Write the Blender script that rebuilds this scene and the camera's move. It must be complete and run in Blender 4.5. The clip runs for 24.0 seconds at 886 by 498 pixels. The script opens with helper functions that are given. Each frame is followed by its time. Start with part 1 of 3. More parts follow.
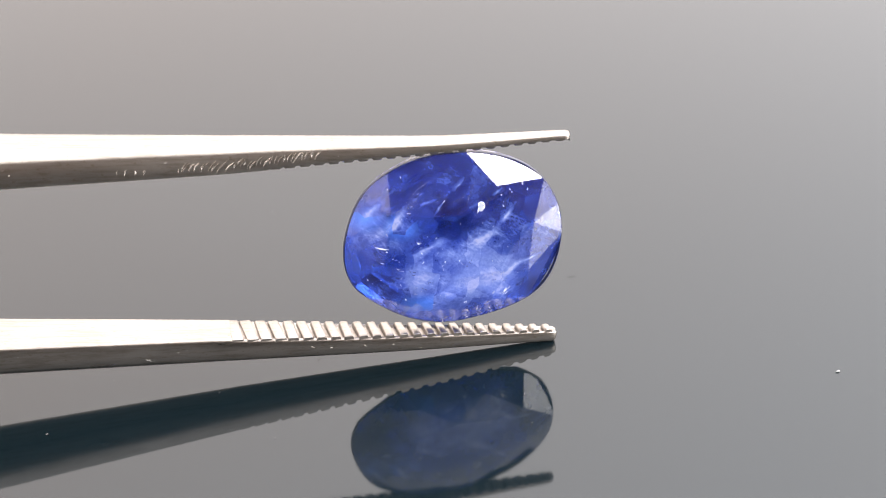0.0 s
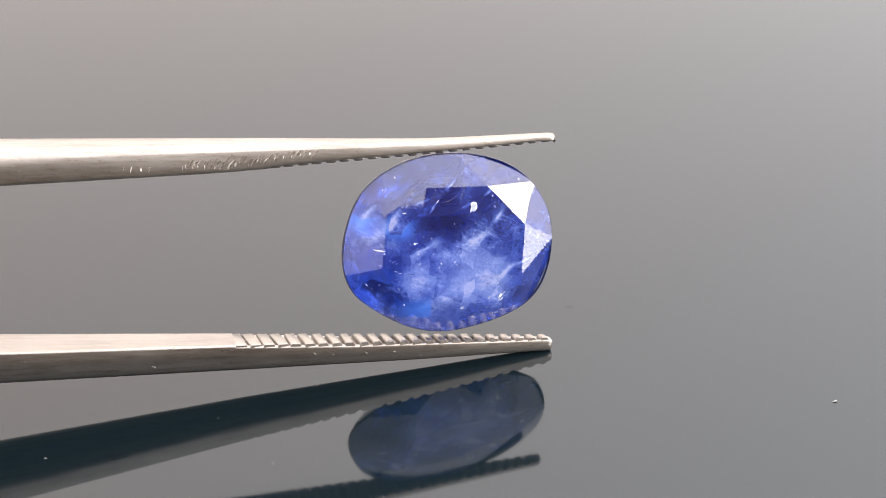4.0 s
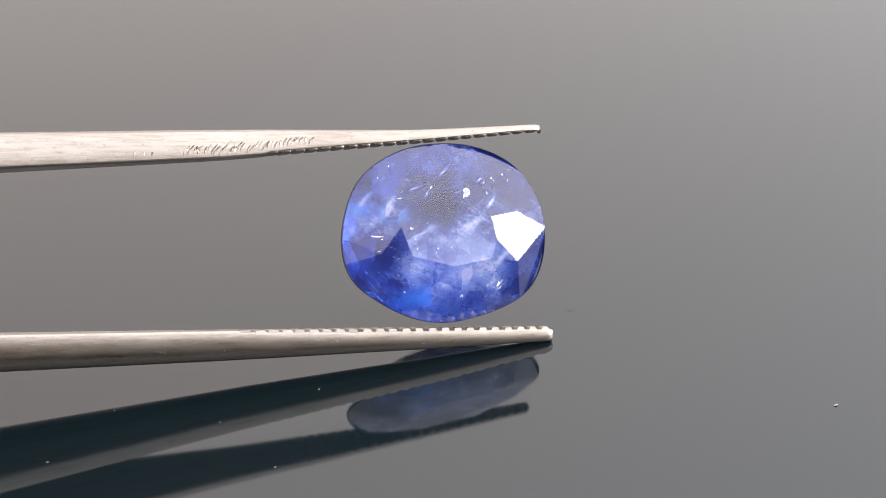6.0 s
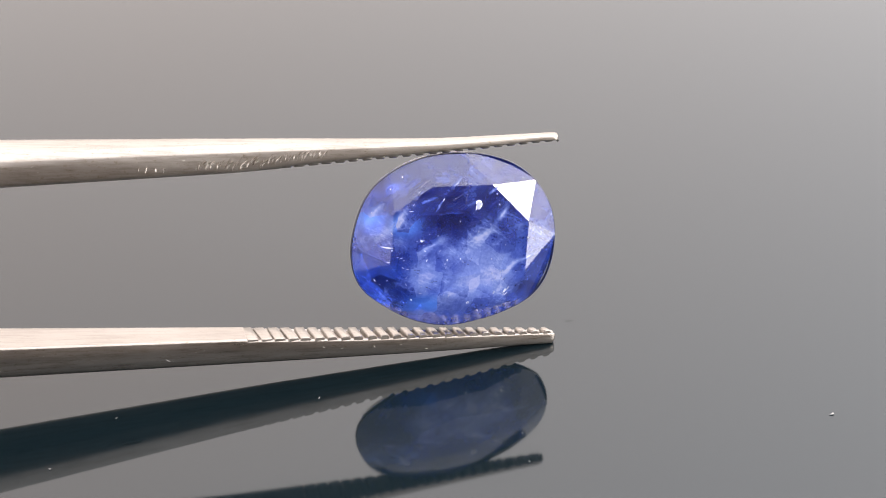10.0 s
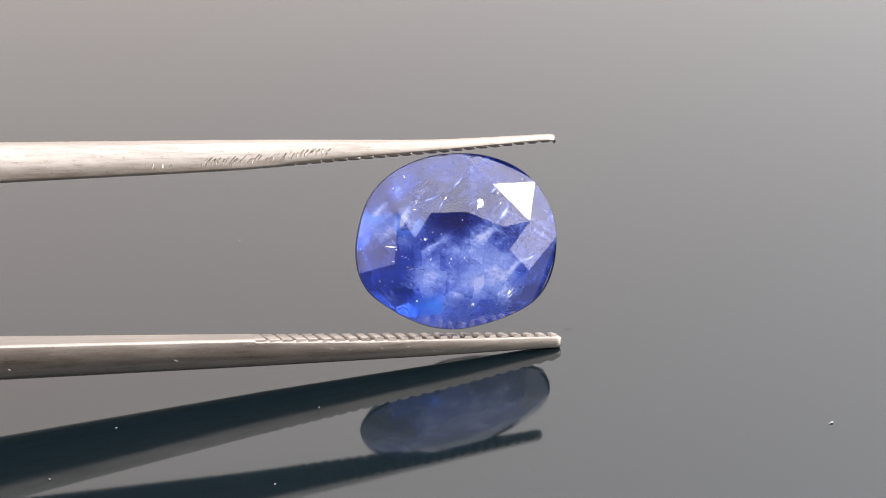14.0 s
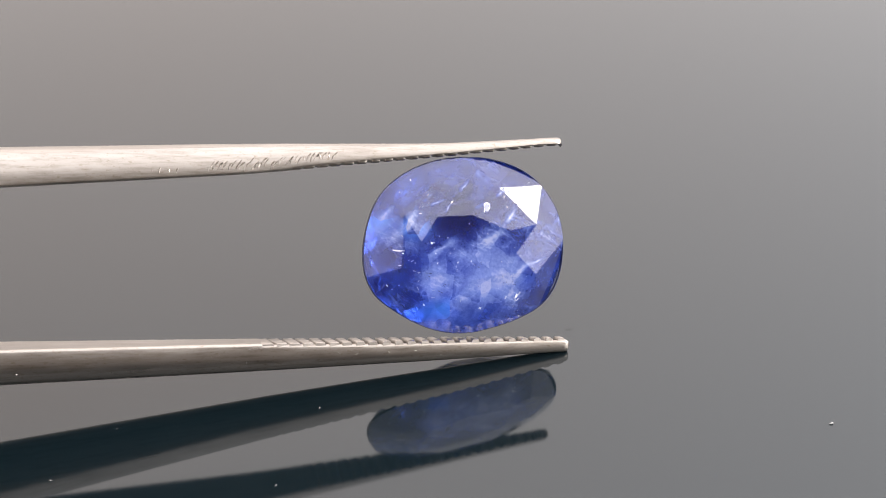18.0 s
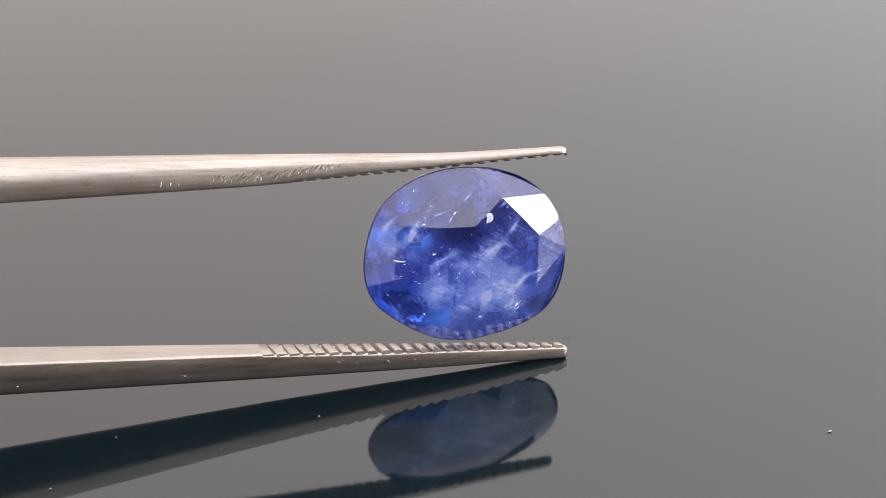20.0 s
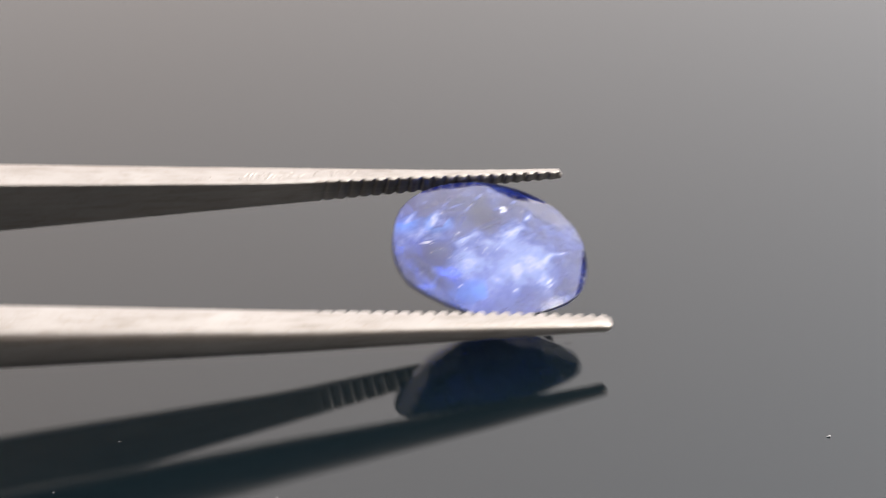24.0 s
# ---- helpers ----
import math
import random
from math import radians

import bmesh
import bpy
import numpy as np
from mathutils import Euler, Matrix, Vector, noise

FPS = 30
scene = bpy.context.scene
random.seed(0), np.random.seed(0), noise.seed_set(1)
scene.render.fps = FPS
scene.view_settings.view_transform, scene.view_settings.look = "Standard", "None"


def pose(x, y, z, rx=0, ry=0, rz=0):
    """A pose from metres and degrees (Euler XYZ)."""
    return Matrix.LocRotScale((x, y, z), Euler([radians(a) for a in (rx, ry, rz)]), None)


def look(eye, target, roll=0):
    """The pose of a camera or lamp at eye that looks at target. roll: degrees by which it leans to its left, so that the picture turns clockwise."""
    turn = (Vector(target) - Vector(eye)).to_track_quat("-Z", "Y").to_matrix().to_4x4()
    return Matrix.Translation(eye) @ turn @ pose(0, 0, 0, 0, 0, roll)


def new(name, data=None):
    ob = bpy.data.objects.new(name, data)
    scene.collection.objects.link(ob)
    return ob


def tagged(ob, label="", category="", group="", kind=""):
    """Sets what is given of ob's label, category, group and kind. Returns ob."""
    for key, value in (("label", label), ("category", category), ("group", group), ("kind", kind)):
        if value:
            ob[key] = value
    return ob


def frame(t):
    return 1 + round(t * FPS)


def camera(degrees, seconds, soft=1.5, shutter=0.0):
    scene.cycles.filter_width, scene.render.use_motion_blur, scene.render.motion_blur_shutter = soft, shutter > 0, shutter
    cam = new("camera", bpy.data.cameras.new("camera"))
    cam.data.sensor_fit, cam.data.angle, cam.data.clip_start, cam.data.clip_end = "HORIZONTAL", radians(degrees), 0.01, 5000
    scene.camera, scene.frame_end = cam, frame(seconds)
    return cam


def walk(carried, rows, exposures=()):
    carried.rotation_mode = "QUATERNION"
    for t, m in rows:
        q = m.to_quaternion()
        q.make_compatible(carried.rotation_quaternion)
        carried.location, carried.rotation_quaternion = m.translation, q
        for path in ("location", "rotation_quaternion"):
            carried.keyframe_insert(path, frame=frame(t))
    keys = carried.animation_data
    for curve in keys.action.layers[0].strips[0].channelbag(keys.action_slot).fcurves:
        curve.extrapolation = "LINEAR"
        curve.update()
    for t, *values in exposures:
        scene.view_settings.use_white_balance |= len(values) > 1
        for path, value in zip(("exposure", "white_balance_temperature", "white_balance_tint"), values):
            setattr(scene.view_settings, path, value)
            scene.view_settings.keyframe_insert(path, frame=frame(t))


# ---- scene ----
from mathutils.bvhtree import BVHTree

MM = 0.001

# Camera path: seconds, place in millimetres, turn in degrees.
CAM = [
    (0.0, -4.76, -55.77, 41.19, 55.18, 0.02, -0.09),
    (0.5, -4.63, -55.99, 40.9, 55.69, 0.05, 0.0),
    (1.0, -4.53, -56.12, 40.77, 56.05, 0.04, 0.07),
    (1.5, -4.47, -56.23, 40.73, 56.32, 0.02, 0.13),
    (2.0, -4.48, -56.31, 40.78, 56.52, -0.0, 0.2),
    (2.5, -4.52, -56.39, 40.77, 56.69, -0.02, 0.18),
    (4.5, -4.69, -56.47, 40.8, 56.76, -0.28, 0.15),
    (5.0, -4.75, -56.53, 40.85, 56.8, -0.29, 0.12),
    (5.5, -4.78, -56.54, 40.86, 56.84, -0.28, 0.12),
    (6.0, -4.81, -56.52, 40.87, 56.86, -0.29, 0.09),
    (6.5, -4.81, -56.59, 40.97, 56.88, -0.29, 0.04),
    (7.0, -4.84, -56.58, 41.04, 56.89, -0.31, 0.08),
    (7.5, -4.87, -56.6, 40.91, 57.04, -0.3, 0.01),
    (8.0, -4.88, -56.59, 40.77, 57.15, -0.31, 0.0),
    (8.5, -4.89, -56.66, 40.7, 57.22, -0.29, -0.01),
    (9.0, -4.89, -56.86, 40.74, 57.31, -0.31, 0.02),
    (9.5, -4.86, -57.14, 40.84, 57.43, -0.32, 0.02),
    (10.0, -4.83, -57.3, 40.78, 57.62, -0.36, 0.09),
    (10.5, -4.82, -57.29, 40.93, 57.71, -0.31, 0.05),
    (12.5, -4.75, -57.28, 41.05, 57.87, -0.26, 0.09),
    (13.0, -4.74, -57.21, 41.09, 57.83, -0.23, 0.08),
    (13.5, -4.72, -57.12, 41.09, 57.7, -0.24, 0.12),
    (14.0, -4.69, -57.14, 41.11, 57.62, -0.24, 0.13),
    (14.5, -4.69, -57.05, 41.12, 57.5, -0.22, 0.14),
    (15.0, -4.67, -57.03, 41.16, 57.44, -0.22, 0.15),
    (15.5, -4.66, -57.08, 41.21, 57.43, -0.22, 0.15),
    (16.0, -4.68, -56.83, 41.14, 57.29, -0.24, 0.18),
    (16.5, -4.68, -56.87, 41.28, 57.24, -0.22, 0.15),
    (17.0, -4.67, -56.86, 41.33, 57.24, -0.18, 0.13),
    (17.5, -4.68, -56.91, 41.38, 57.29, -0.19, 0.14),
    (18.0, -4.68, -57.0, 41.44, 57.35, -0.21, 0.14),
    (18.5, -4.66, -57.09, 41.46, 57.44, -0.21, 0.14),
    (20.5, -4.62, -57.2, 41.52, 57.7, -0.16, 0.14),
    (21.0, -4.61, -57.27, 41.55, 57.71, -0.14, 0.16),
    (21.5, -4.62, -57.36, 41.6, 57.85, -0.15, 0.13),
    (22.0, -4.65, -57.43, 41.59, 58.01, -0.15, 0.1),
    (22.5, -4.7, -57.46, 41.55, 58.11, -0.15, 0.09),
    (23.0, -4.7, -57.52, 41.51, 58.17, -0.17, 0.08),
    (23.5, -4.74, -57.58, 41.44, 58.14, -0.24, 0.09),
    (23.6, -4.76, -57.63, 41.46, 58.14, -0.24, 0.09),
    (23.7, -4.76, -57.62, 41.46, 58.12, -0.25, 0.09),
    (23.8, -4.76, -57.61, 41.48, 58.1, -0.25, 0.09),
    (23.9, -4.77, -57.59, 41.5, 58.06, -0.25, 0.08),
    (24.0, -4.76, -57.55, 41.52, 58.02, -0.25, 0.08),
]
HELD = [
    (0.0, -0.4, -2.88, 0.42, -8.55, 5.56, 8.7),
    (0.5, -0.39, -2.77, 0.43, -4.11, 5.8, 9.87),
    (1.0, -0.44, -2.43, 0.39, -11.6, 5.86, 9.98),
    (1.5, -0.37, -2.43, 0.39, -20.03, 5.85, 10.12),
    (2.0, -0.33, -2.39, 0.36, -26.95, 5.7, 9.38),
    (2.5, -0.47, -2.31, 0.39, -16.12, 5.74, 10.0),
    (4.5, -0.35, -1.22, 0.39, -21.95, 5.26, 10.4),
    (5.0, -0.28, -0.95, 0.39, -32.57, 5.22, 10.23),
    (5.5, -0.3, -0.81, 0.4, -39.9, 5.51, 10.86),
    (6.0, -0.39, -0.63, 0.39, -33.34, 5.03, 10.52),
    (6.5, -0.48, -0.26, 0.4, -24.05, 5.07, 10.42),
    (7.0, -0.57, -0.11, 0.39, -15.93, 5.21, 10.72),
    (7.5, -0.53, 0.16, 0.38, -8.79, 5.03, 10.49),
    (8.0, -0.53, 0.19, 0.38, -4.92, 5.09, 10.69),
    (8.5, -0.46, 0.12, 0.39, -7.26, 5.11, 10.59),
    (9.0, -0.37, -0.01, 0.39, -7.17, 5.05, 10.63),
    (9.5, -0.34, -0.04, 0.36, -8.81, 5.25, 10.59),
    (10.0, -0.23, -0.09, 0.37, -16.31, 5.18, 10.56),
    (10.5, -0.15, -0.09, 0.38, -23.08, 5.31, 10.51),
    (12.5, -0.19, 0.1, 0.38, -5.29, 5.12, 10.67),
    (13.0, -0.07, 0.32, 0.38, -16.26, 5.17, 10.62),
    (13.5, -0.01, 0.28, 0.37, -22.54, 5.21, 10.63),
    (14.0, 0.08, 0.2, 0.39, -26.39, 5.16, 10.6),
    (14.5, -0.01, 0.19, 0.39, -16.72, 5.13, 10.73),
    (15.0, -0.06, 0.17, 0.39, -9.44, 5.1, 10.88),
    (15.5, -0.02, 0.19, 0.39, -4.58, 5.14, 10.81),
    (16.0, -0.04, 0.22, 0.38, -13.61, 5.04, 10.84),
    (16.5, 0.1, 0.1, 0.39, -19.16, 5.2, 10.72),
    (17.0, 0.21, 0.27, 0.39, -28.24, 5.4, 11.07),
    (17.5, 0.41, 0.11, 0.39, -35.75, 5.07, 10.71),
    (18.0, 0.35, -0.03, 0.38, -27.47, 5.16, 10.64),
    (18.5, 0.28, 0.09, 0.39, -17.02, 5.06, 10.7),
    (20.5, 0.46, 0.11, 0.38, -24.74, 5.14, 10.6),
    (21.0, 0.55, 0.2, 0.38, -34.28, 5.01, 10.64),
    (21.5, 0.54, 0.32, 0.39, -34.2, 5.09, 10.99),
    (22.0, 0.4, 0.64, 0.38, -21.04, 5.01, 10.78),
    (22.5, 0.34, 0.87, 0.4, -11.05, 5.01, 10.87),
    (23.0, 0.45, 0.95, 0.4, -7.27, 5.03, 11.17),
    (23.5, 0.67, 1.33, 0.4, -32.22, 5.18, 11.66),
    (23.6, 0.74, 1.31, 0.39, -35.6, 5.0, 11.4),
    (23.7, 0.86, 1.28, 0.5, -42.5, 4.9, 11.1),
    (23.8, 1.01, 1.27, 0.87, -51.96, 4.92, 11.49),
    (23.9, 1.49, 0.81, 1.2, -64.89, 4.17, 11.8),
    (24.0, 2.12, 0.46, 1.81, -70.24, 5.25, 12.57),
]


def milli(row):
    t, x, y, z, rx, ry, rz = row
    return t, pose(x * MM, y * MM, z * MM, rx, ry, rz)


EXPOSURE = ((0.0, 0.61), (1.0, 0.54), (2.0, 0.37), (5.0, 0.33), (5.5, 0.08), (6.0, 0.02), (7.0, 0.32), (8.0, 0.62), (9.0, 0.45), (10.0, 0.28), (13.0, 0.2), (14.0, 0.22), (15.0, 0.31), (16.0, 0.34), (17.0, 0.32), (18.0, 0.05), (21.0, -0.06), (22.0, -0.08), (23.0, 0.03), (24.0, -0.16))
cam = camera(29.29, 24.0, soft=0.9, shutter=0.9)
walk(cam, [milli(r) for r in CAM], exposures=EXPOSURE)

# ---- light: a hazy sky all round, and a low veiled sun to the east ----
SUN_UP, SUN_EAST = 22.0, 111.0
world = bpy.data.worlds.new("world")
scene.world = world
world.use_nodes = True
wn = world.node_tree.nodes
sky = wn.new("ShaderNodeTexSky")
sky.sky_type, sky.sun_disc = "NISHITA", False
sky.sun_elevation, sky.sun_rotation = radians(SUN_UP), radians(SUN_EAST)
sky.air_density, sky.dust_density, sky.ozone_density = 0.8, 1.4, 1.0
haze = wn.new("ShaderNodeHueSaturation")
haze.inputs["Saturation"].default_value = 0.2
world.node_tree.links.new(sky.outputs[0], haze.inputs["Color"])
warm = wn.new("ShaderNodeMix")
warm.data_type, warm.blend_type = "RGBA", "MULTIPLY"
warm.inputs[0].default_value = 1.0
rise = wn.new("ShaderNodeValToRGB")  # tint added to the sky: warm low in the west, cooler above and to the east
rise.color_ramp.elements[0].position, rise.color_ramp.elements[0].color = 0.12, (1.0, 0.878, 0.818, 1.0)
rise.color_ramp.elements[1].position, rise.color_ramp.elements[1].color = 0.55, (0.93, 0.888, 0.88, 1.0)
world.node_tree.links.new(rise.outputs[0], warm.inputs[7])
even = wn.new("ShaderNodeGamma")  # evens out the sky's brightness
even.inputs["Gamma"].default_value = 0.2
world.node_tree.links.new(haze.outputs[0], even.inputs[0])
world.node_tree.links.new(even.outputs[0], warm.inputs[6])
# added dimming of the sky, low down and towards the south-west
way = wn.new("ShaderNodeTexCoord")
height = wn.new("ShaderNodeSeparateXYZ")
world.node_tree.links.new(way.outputs["Generated"], height.inputs[0])
sky_dims = []
slant = wn.new("ShaderNodeVectorMath")
slant.operation = "DOT_PRODUCT"
slant.inputs[1].default_value = (0.8, 0.0, 0.6)
world.node_tree.links.new(way.outputs["Generated"], slant.inputs[0])
world.node_tree.links.new(slant.outputs["Value"], rise.inputs[0])
for axis, lo, hi, thick, thin in (("X", -0.6, 0.3, 0.72, 1.12), ("Y", -0.7, 0.5, 0.84, 1.06), ("Z", 0.0, 1.0, 0.76, 1.36)):
    sky_dim = wn.new("ShaderNodeMapRange")
    for k, v in (("From Min", lo), ("From Max", hi), ("To Min", thick), ("To Max", thin)):
        sky_dim.inputs[k].default_value = v
    world.node_tree.links.new(height.outputs[axis], sky_dim.inputs["Value"])
    sky_dims.append(sky_dim)
both_ways = wn.new("ShaderNodeMath")
both_ways.operation = "MULTIPLY"
world.node_tree.links.new(sky_dims[0].outputs[0], both_ways.inputs[0])
world.node_tree.links.new(sky_dims[1].outputs[0], both_ways.inputs[1])
all_ways = wn.new("ShaderNodeMath")
all_ways.operation = "MULTIPLY"
world.node_tree.links.new(both_ways.outputs[0], all_ways.inputs[0])
world.node_tree.links.new(sky_dims[2].outputs[0], all_ways.inputs[1])
dimmed_sky = wn.new("ShaderNodeVectorMath")
dimmed_sky.operation = "SCALE"
world.node_tree.links.new(warm.outputs[2], dimmed_sky.inputs[0])
world.node_tree.links.new(all_ways.outputs[0], dimmed_sky.inputs["Scale"])
world.node_tree.links.new(dimmed_sky.outputs[0], wn["Background"].inputs[0])
wn["Background"].inputs[1].default_value = 2.27

sun = new("sun", bpy.data.lights.new("sun", "SUN"))
sun.data.energy, sun.data.angle, sun.data.color = 2.6, radians(27), (1.0, 0.97, 0.93)
a, e = radians(SUN_EAST), radians(SUN_UP)
sun.matrix_world = look((2 * math.sin(a) * math.cos(e), 2 * math.cos(a) * math.cos(e), 2 * math.sin(e)), (0, 0, 0))


# ---- materials ----
def material(name):
    m = bpy.data.materials.new(name)
    m.use_nodes = True
    nt = m.node_tree
    return m, nt, nt.nodes, nt.links, nt.nodes["Principled BSDF"]


def node(nt, kind, **inputs):
    n = nt.nodes.new(kind)
    for k, v in inputs.items():
        n.inputs[k.replace("_", " ")].default_value = v
    return n


def ramp(nt, source, stops):
    r = nt.nodes.new("ShaderNodeValToRGB")
    while len(r.color_ramp.elements) < len(stops):
        r.color_ramp.elements.new(0.5)
    for e, (p, c) in zip(r.color_ramp.elements, stops):
        e.position, e.color = p, (c if len(c) == 4 else (*c, 1))
    nt.links.new(source, r.inputs[0])
    return r


def noise_of(nt, scale, detail=3, stretch=(1, 1, 1), rough=0.55):
    co = nt.nodes.new("ShaderNodeTexCoord")
    mp = nt.nodes.new("ShaderNodeMapping")
    mp.inputs["Scale"].default_value = stretch
    nt.links.new(co.outputs["Object"], mp.inputs[0])
    n = node(nt, "ShaderNodeTexNoise", Scale=scale, Detail=detail, Roughness=rough)
    nt.links.new(mp.outputs[0], n.inputs["Vector"])
    return n


def bump(nt, bsdf, source, strength, distance):
    b = node(nt, "ShaderNodeBump", Strength=strength, Distance=distance)
    nt.links.new(source, b.inputs["Height"])
    nt.links.new(b.outputs[0], bsdf.inputs["Normal"])
    return b


def paint(name, colour, rough=0.8, vary=0.06, scale=3.0):
    m, nt, ns, ln, b = material(name)
    n = noise_of(nt, scale, 5)
    lo, hi = [tuple(c * k for c in colour) for k in (1 - vary, 1 + vary)]
    ln.new(ramp(nt, n.outputs[0], ((0.3, lo), (0.7, hi))).outputs[0], b.inputs["Base Color"])
    b.inputs["Roughness"].default_value = rough
    bump(nt, b, noise_of(nt, 250, 3).outputs[0], 0.15, 0.0005)
    return m


def make_steel():
    m, nt, ns, ln, b = material("brushed_steel")
    b.inputs["Metallic"].default_value = 1.0
    fine = noise_of(nt, 900, 4, (0.12, 1, 1))
    broad = noise_of(nt, 300, 5, (0.5, 1, 1))
    tone = ramp(nt, broad.outputs[0], ((0.3, (0.298, 0.27, 0.245)), (0.7, (0.386, 0.358, 0.332))))
    worn = ramp(nt, noise_of(nt, 7000, 5, (0.06, 1, 1), 0.7).outputs[0], ((0.36, (0.78, 0.76, 0.735)), (0.53, (1.0, 1.0, 1.0))))
    both = ns.new("ShaderNodeMix")
    both.data_type, both.blend_type = "RGBA", "MULTIPLY"
    both.inputs[0].default_value = 1.0
    ln.new(tone.outputs[0], both.inputs[6])
    ln.new(worn.outputs[0], both.inputs[7])
    pits = ramp(nt, noise_of(nt, 12000, 4, (0.4, 1, 1), 0.6).outputs[0], ((0.28, (0.75, 0.70, 0.63)), (0.42, (1, 1, 1))))
    pitted = ns.new("ShaderNodeMix")
    pitted.data_type, pitted.blend_type = "RGBA", "MULTIPLY"
    pitted.inputs[0].default_value = 1.0
    ln.new(both.outputs[2], pitted.inputs[6])
    ln.new(pits.outputs[0], pitted.inputs[7])
    ln.new(pitted.outputs[2], b.inputs["Base Color"])
    rg = ramp(nt, fine.outputs[0], ((0.3, (0.27, 0.27, 0.27)), (0.7, (0.42, 0.42, 0.42))))
    ln.new(rg.outputs[0], b.inputs["Roughness"])
    add = ns.new("ShaderNodeMath")
    add.operation = "ADD"
    ln.new(fine.outputs[0], add.inputs[0])
    ln.new(noise_of(nt, 3400, 4, (0.5, 1, 1)).outputs[0], add.inputs[1])
    bump(nt, b, add.outputs[0], 0.2, 0.000035)
    return m


def calc(nt, kind, a, b=0.0, c=0.0):
    """A Math node; a, b and c are numbers or sockets."""
    n = nt.nodes.new("ShaderNodeMath")
    n.operation = kind
    for socket, value in zip(n.inputs, (a, b, c)):
        if isinstance(value, (int, float)):
            socket.default_value = value
        else:
            nt.links.new(value, socket)
    return n.outputs[0]


def turned_noise(nt, scale, detail, stretch, degrees, rough, twist=0.0):
    """Noise drawn out along a line that is turned in the plane of the table."""
    n = noise_of(nt, scale, detail, stretch, rough)
    n.inputs["Distortion"].default_value = twist
    mapping = [m for m in nt.nodes if m.bl_idname == "ShaderNodeMapping"][-1]
    mapping.vector_type = "TEXTURE"
    mapping.inputs["Rotation"].default_value = (0, radians(degrees), 0)
    return n.outputs[0]


def patch(nt, x, z, wide, high):
    """1 in the middle of a soft oval in the plane of the table, falling to 0 at its edge; millimetres."""
    co = nt.nodes.new("ShaderNodeTexCoord")
    mp = nt.nodes.new("ShaderNodeMapping")
    mp.inputs["Scale"].default_value = (1 / (wide * MM), 0, 1 / (high * MM))
    mp.inputs["Location"].default_value = (-x / wide, 0, -z / high)
    nt.links.new(co.outputs["Object"], mp.inputs[0])
    size = nt.nodes.new("ShaderNodeVectorMath")
    size.operation = "LENGTH"
    nt.links.new(mp.outputs[0], size.inputs[0])
    r = nt.nodes.new("ShaderNodeMapRange")
    r.interpolation_type = "SMOOTHSTEP"
    for k, v in (("From Min", 0.0), ("From Max", 1.0), ("To Min", 1.0), ("To Max", 0.0)):
        r.inputs[k].default_value = v
    nt.links.new(size.outputs["Value"], r.inputs["Value"])
    return r.outputs[0]


def vein(nt, where, x0, z0, x1, z1, wide):
    """1 on a line in the plane of the table, bright along its middle and fading out; millimetres."""
    mp = nt.nodes.new("ShaderNodeMapping")
    mp.vector_type = "TEXTURE"
    mp.inputs["Location"].default_value = ((x0 + x1) / 2 * MM, 0, (z0 + z1) / 2 * MM)
    mp.inputs["Rotation"].default_value = (0, math.atan2(z0 - z1, x1 - x0), 0)
    mp.inputs["Scale"].default_value = (math.hypot(x1 - x0, z1 - z0) / 2 * MM, 1.0, wide * MM)
    nt.links.new(where, mp.inputs[0])
    size = nt.nodes.new("ShaderNodeVectorMath")
    size.operation = "LENGTH"
    nt.links.new(mp.outputs[0], size.inputs[0])
    f = calc(nt, "MAXIMUM", calc(nt, "SUBTRACT", 1.0, size.outputs["Value"]), 0.0)
    return calc(nt, "MULTIPLY_ADD", calc(nt, "POWER", f, 5.0), 0.55, calc(nt, "MULTIPLY", calc(nt, "POWER", f, 1.4), 0.7))


# feathers of silk under the table and the west crown: from, to, width
FEATHERS = ((-3.6, 0.2, -1.3, 2.5, 0.2), (-3.0, 0.6, -1.9, 1.7, 0.16), (-2.2, 1.7, -0.3, 2.25, 0.14), (-0.5, 2.15, 0.5, 2.9, 0.16), (-0.6, 1.35, 1.35, 2.0, 0.15), (1.1, 1.85, 1.9, 2.4, 0.12), (-1.95, 2.0, -0.9, 2.6, 0.12),
            (0.3, 0.0, 1.8, 0.8, 0.3), (1.3, -1.7, 2.7, -0.6, 0.2), (2.1, -0.95, 3.6, -0.6, 0.12), (-2.3, -0.35, 0.0, 0.65, 0.3), (1.0, 0.3, 2.6, 2.0, 0.25), (-3.9, 0.9, -2.7, 2.4, 0.22), (-1.3, 1.0, -0.3, 2.4, 0.14))


